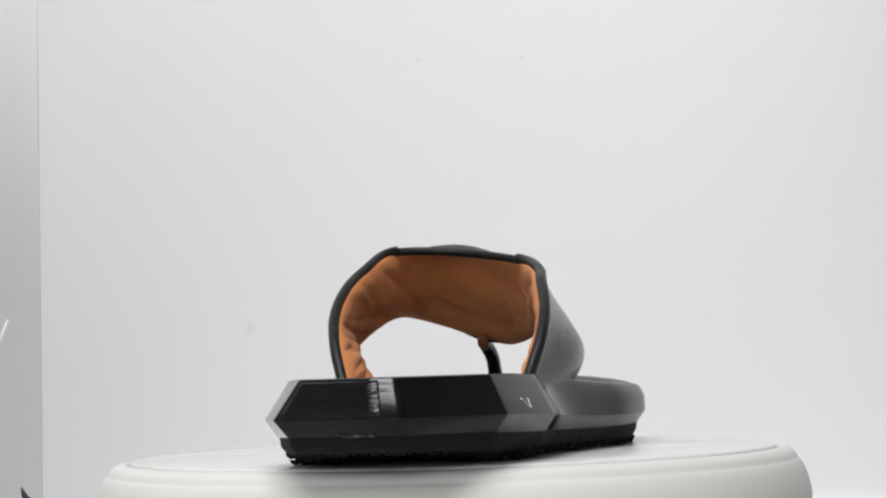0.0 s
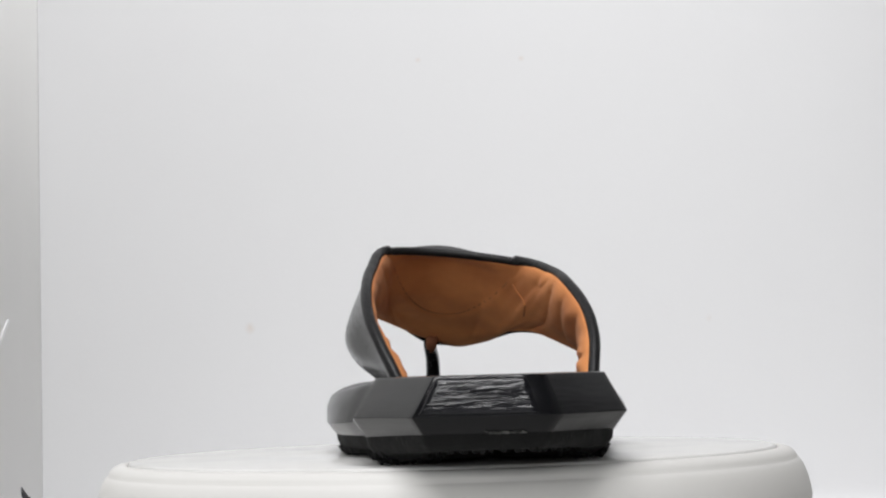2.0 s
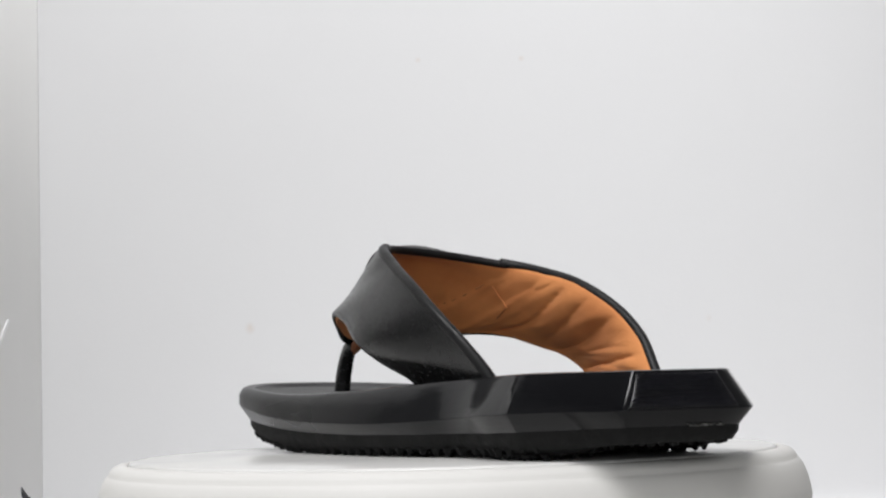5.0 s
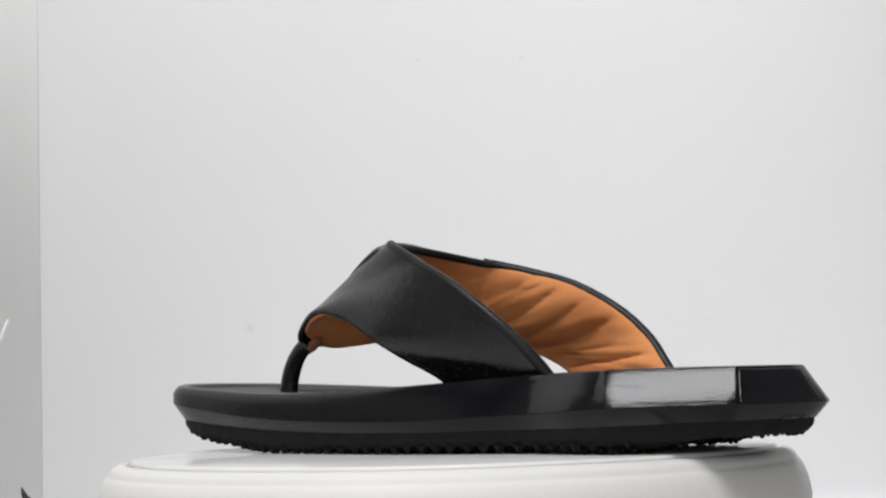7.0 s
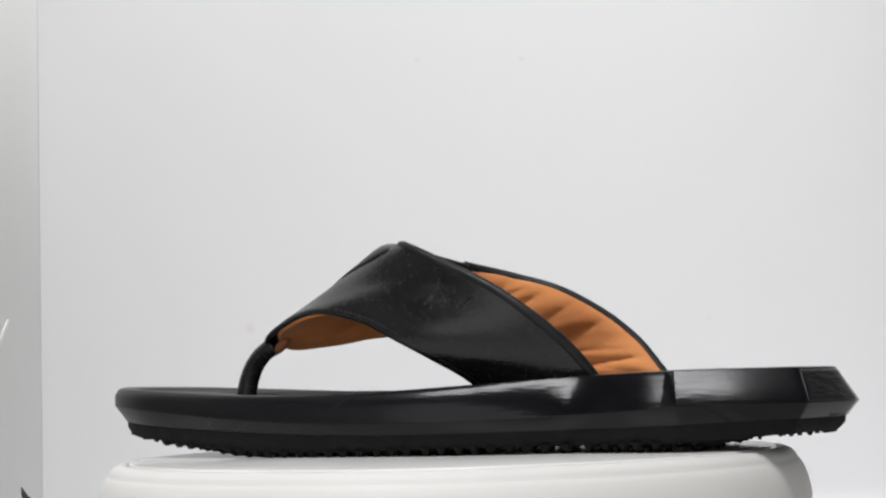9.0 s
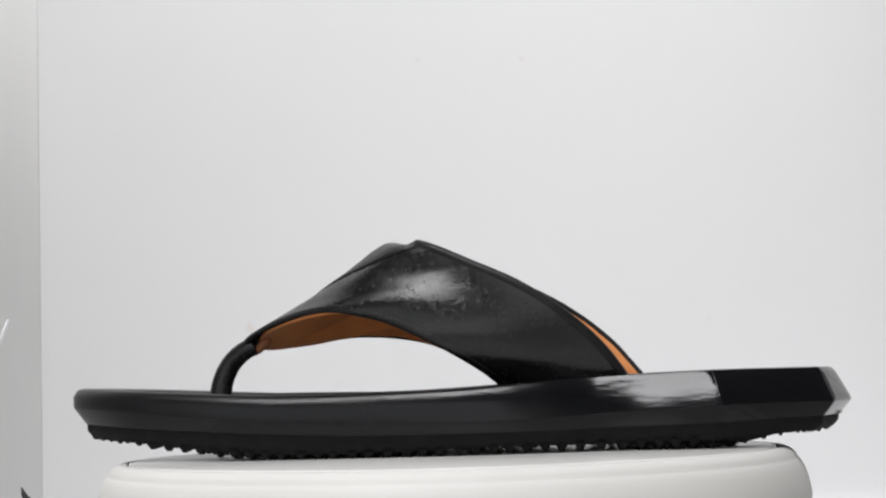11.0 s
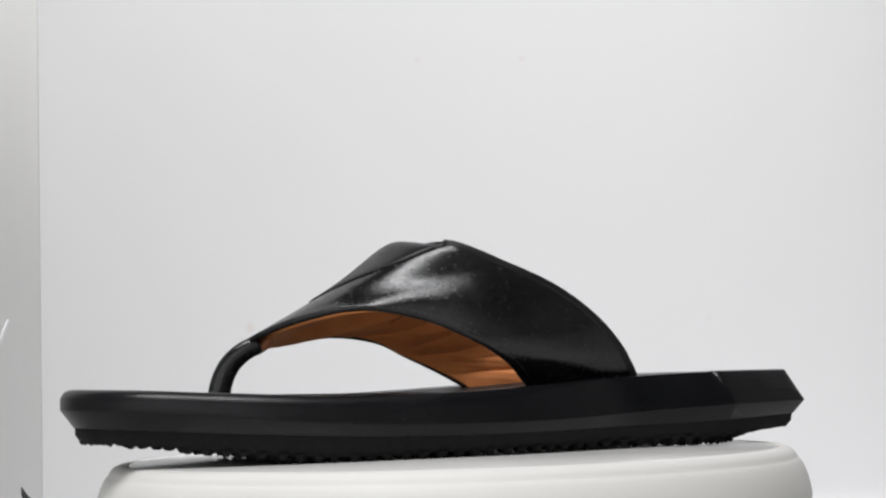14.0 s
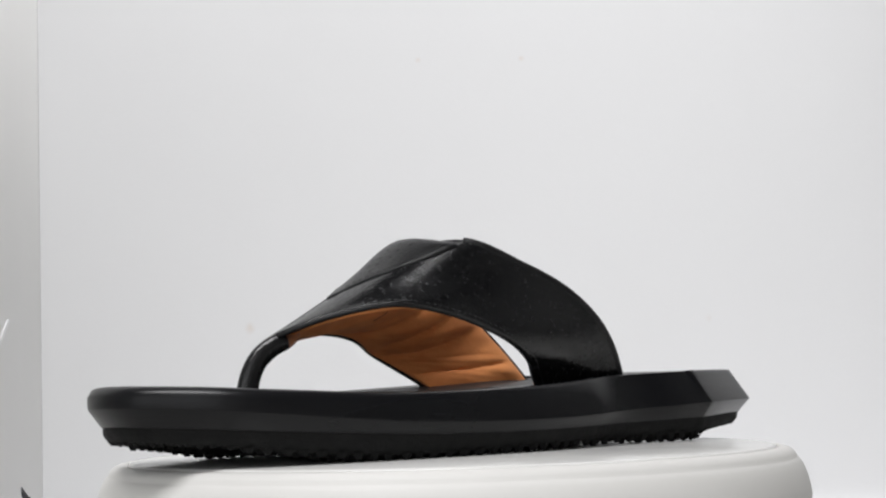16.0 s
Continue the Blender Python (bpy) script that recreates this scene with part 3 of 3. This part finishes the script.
def fold(u, v):
    """Depth of the padded lining under the leather: rounded at its rear edge, with soft folds that run across the strap."""
    side = min(1.0, abs(u - UC) / 2.2)
    f = 1.1 * noise.noise(Vector((u * 1.3 - v * 0.7, v * 0.8, 11.0))) + 0.45 * noise.noise(Vector((u * 3.1 + v * 0.6, v * 1.7, 4.0)))
    f += 2.3 * abs(noise.noise(Vector((u * 1.35 - v * 1.0, v * 0.55, 21.0)))) ** 0.6 - 0.7
    w = min(1.0, max(0.0, v - 0.015) / 0.13)
    rounded = math.sqrt(max(0.0, 1 - (1 - w) ** 2))
    edge = max(0.0, min(1.0, v * 6, (1 - v) * 6))
    # a half-round patch under the instep lies a little deeper, its edge pressed in
    reach = 0.62 * math.sqrt(max(0.0, 1 - ((u - 7.05) / 1.22) ** 2)) - v
    f += (-0.9 * min(1.0, max(0.0, reach / 0.03)) - 1.1 * math.exp(-(reach / 0.018) ** 2)) if abs(u - 7.05) < 1.22 else 0.0
    puff = 1.0 * math.sin(math.pi * min(v, 1.0))
    # thinner towards its front edge, above all where the strap narrows to its tip
    taper = min(1.0, max(0.0, (v - 0.6) / 0.35))
    thin = math.exp(-((u - UC) / 1.9) ** 2) * min(1.0, max(0.0, (v - 0.45) / 0.3))
    return (1 - 0.52 * max(taper, thin)) * (1.6 + 2.3 * rounded) + (0.45 + 0.55 * side) * f * edge * 1.45 * (1 - 0.6 * thin) + puff * (0.5 + 1.2 * side) * (1 - thin)


bm = bmesh.new()
grid(bm, lambda s, v: 14 * s, [0.015 + 0.985 * (i / 56) ** 1.25 for i in range(57)], fold, 0.075)
lining = solid(part("lining", bm, M_LINING, sandal, "tan suede lining with soft folds"), 0.0012, 0)

# rolled leather edges
for u0, u1, r, label in ((0.0, 6.04, 0.0020, "rolled black leather rear edge"), (5.9, 8.1, 0.0016, "rolled rear edge of the centre panel"), (7.96, 14.0, 0.0020, "rolled black leather rear edge")):
    bm = bmesh.new()
    count = int((u1 - u0) * 12)
    tube(bm, [sv(*strap(u0 + (u1 - u0) * i / count, 0.016, 0.75 if r > 0.0018 else 1.3)) for i in range(count + 1)], r, 12)
    part("rear_binding", bm, M_EDGE, sandal, label)
bm = bmesh.new()
tube(bm, [sv(*strap(u, 0.995, 0.35)) for u in [14 * i / 160 for i in range(161)]], 0.00095, 8)
part("front_binding", bm, M_EDGE, sandal, "folded black leather front edge")


def stitch_line(name, places, label, owner):
    bm = bmesh.new()
    for a, b in places:
        d = b - a
        tube(bm, [a, a + d * 0.2, a + d * 0.8, b], [0.00008, 0.00018, 0.00018, 0.00008], 6)
    return part(name, bm, M_THREAD, owner, label)


for side in (-1, 1):
    places = []
    for i in range(30):
        v0, v1 = 0.02 + i * 0.0182, 0.02 + i * 0.0182 + 0.0120
        places.append((sv(*strap(seam_u(side, v0) - side * 0.05, v0, panel_depth(0, v0) - 0.64)), sv(*strap(seam_u(side, v1) - side * 0.05, v1, panel_depth(0, v1) - 0.64))))
    stitch_line("seam_stitching", places, "row of small black stitches along the seam", SIDES[side])
    places = []
    for i in range(62):
        u0 = UC + side * (0.35 + i * 0.1)
        u1 = u0 + side * 0.068
        v = 0.935
        places.append((sv(*strap(u0, v, -0.72)), sv(*strap(u1, v, -0.72))))
    stitch_line("edge_stitching", places, "row of small black stitches along the edge", SIDES[side])

# perforations of the centre panel: flat discs, black for the shade inside holes
bm = bmesh.new()
for r in range(8):
    v = 0.05 + r * 0.055
    half = 1 - v / V_TIP
    count = max(1, int(half ** 0.5 * 8))
    for c in range(count):
        u = UC + (c - (count - 1) / 2) * 0.2
        depth = panel_depth(u, v) - 0.63
        c0 = sv(*strap(u, v, depth))
        nn = strap_normal(u, v)
        ta = nn.cross(Vector((0, 1, 0))).normalized()
        tb = nn.cross(ta)
        ring = [bm.verts.new(c0 + (ta * math.cos(k * 1.047) + tb * math.sin(k * 1.047)) * 0.00052) for k in range(6)]
        low = bm.verts.new(c0 + nn * 0.00003)
        for k in range(6):
            bm.faces.new((ring[k], ring[(k + 1) % 6], low))
part("perforations", bm, M_HOLE_SHADE, LAST["centre_panel"], "small black discs painted as the shade in punched holes")


def lining_line(pts, radius, mat, name, label):
    bm = bmesh.new()
    tube(bm, [sv(*strap(u, v, fold(u, v) + 0.55)) for u, v in pts], radius, 6)
    part(name, bm, mat, lining, label)


# the pressed rim of the half-round patch and the angular mark beside it
lining_line([(7.05 + 1.2 * math.sin(a), 0.62 * math.cos(a) + 0.004) for a in [-1.35 + 2.7 * i / 60 for i in range(61)]], 0.00042, M_LINING_LINE, "lining_seam", "curved seam pressed into the lining")
lining_line([(8.35 + 0.85 * i / 12, 0.20 + 0.17 * i / 12) for i in range(13)], 0.00045, M_LINING, "pressed_mark", "angular line pressed into the lining")
lining_line([(9.2 + 0.18 * i / 8, 0.37 + 0.15 * i / 8) for i in range(9)], 0.00035, M_LINING_LINE, "pressed_mark", "angular line pressed into the lining")

# toe post and the suede tab that wraps its top
bm = bmesh.new()
post_y = (237.0, 236.2, 234.8, 232.2, 229.0, 225.6, 222.0)
post_z = (-8.0, -2.0, 3.6, 8.6, 12.0, 14.3, 15.8)
pts = [sv(spline(range(7), [0.8, 0.8, 0.7, 0.3, -0.6, -1.6, -2.2], k / 4), spline(range(7), post_y, k / 4), spline(range(7), post_z, k / 4)) for k in range(25)]
tube(bm, pts, [0.0043 - 0.0009 * k / 24 for k in range(25)], 14, 0.74, (1, 0, 0))
part("toe_post", bm, M_LEATHER, sandal, "curved black leather toe post")
bm = bmesh.new()
tube(bm, [sv(-1.8, 222.8 - 1.5 * k, 12.4 + 1.5 * k) for k in range(5)], [0.0008, 0.0015, 0.0019, 0.0019, 0.0014], 12, 1.3, (1, 0, 0))
part("toe_tab", bm, M_TAB, LAST["toe_post"], "brown suede tab under the strap's tip")

# ---- small things round the turntable ----
bm = bmesh.new()
tube(bm, [(-0.2113, 0.20, -0.0195), (-0.2105, 0.20, -0.0225), (-0.2085, 0.20, -0.0265), (-0.205, 0.20, -0.0315), (-0.198, 0.201, -0.0400), (-0.185, 0.204, -0.0510),
          (-0.165, 0.212, -0.0570), (-0.140, 0.225, -0.0585), (-0.10, 0.24, -0.0585), (-0.04, 0.25, -0.0585), (0.06, 0.25, -0.0585)],
     [0.0003, 0.0012, 0.0022, 0.003, 0.0034, 0.0034, 0.0034, 0.0034, 0.0034, 0.0034, 0.0034], 12)
tagged(part("cable", bm, M_CABLE), "black cable with a pointed bare end on the table", "cable")
bm = bmesh.new()
tube(bm, [(BOX_L + 0.0008 - SPLAY * (BOX_B - y), y, z) for y, z in ((0.3490, 0.0467), (0.3509, 0.0585), (0.3528, 0.0690))], 0.0022, 8, 0.3, (1, 0, 0))
tagged(part("tape", bm, M_TAPE), "small slanted strip of white tape on the side panel", "tape")


# ---- movement ----
def motions():
    times = [0.0, 0.5, 1.0, 1.5, 2.0, 2.5, 3.0, 3.5, 4.0, 5.25, 6.5, 7.0, 7.5, 8.0, 8.5, 9.0, 10.25, 11.5, 12.0, 12.5, 13.0, 13.5, 14.0, 14.5, 15.0, 15.5, 16.0]
    bob = [0.35, -0.31, 0.24, -0.11, 0.21, -0.13, 0.14, -0.25, 0.03, 0.15, 0.26, 0.74, 0.83, -0.1, 0.6, 0.02, -0.1, -0.22, -0.51, -0.28, -0.43, -0.46, -0.52, -0.25, 0.15, -0.03, 0.05]
    # the plate turns evenly and shakes a little up and down with the sandal on it
    rows = [(t, pose(0, 0, b / 1000, 0, 0, -8.77 + 8.772 * t)) for t, b in zip(times, bob)]
    walk(sandal, rows)
    walk(turntable_plate, rows)


motions()
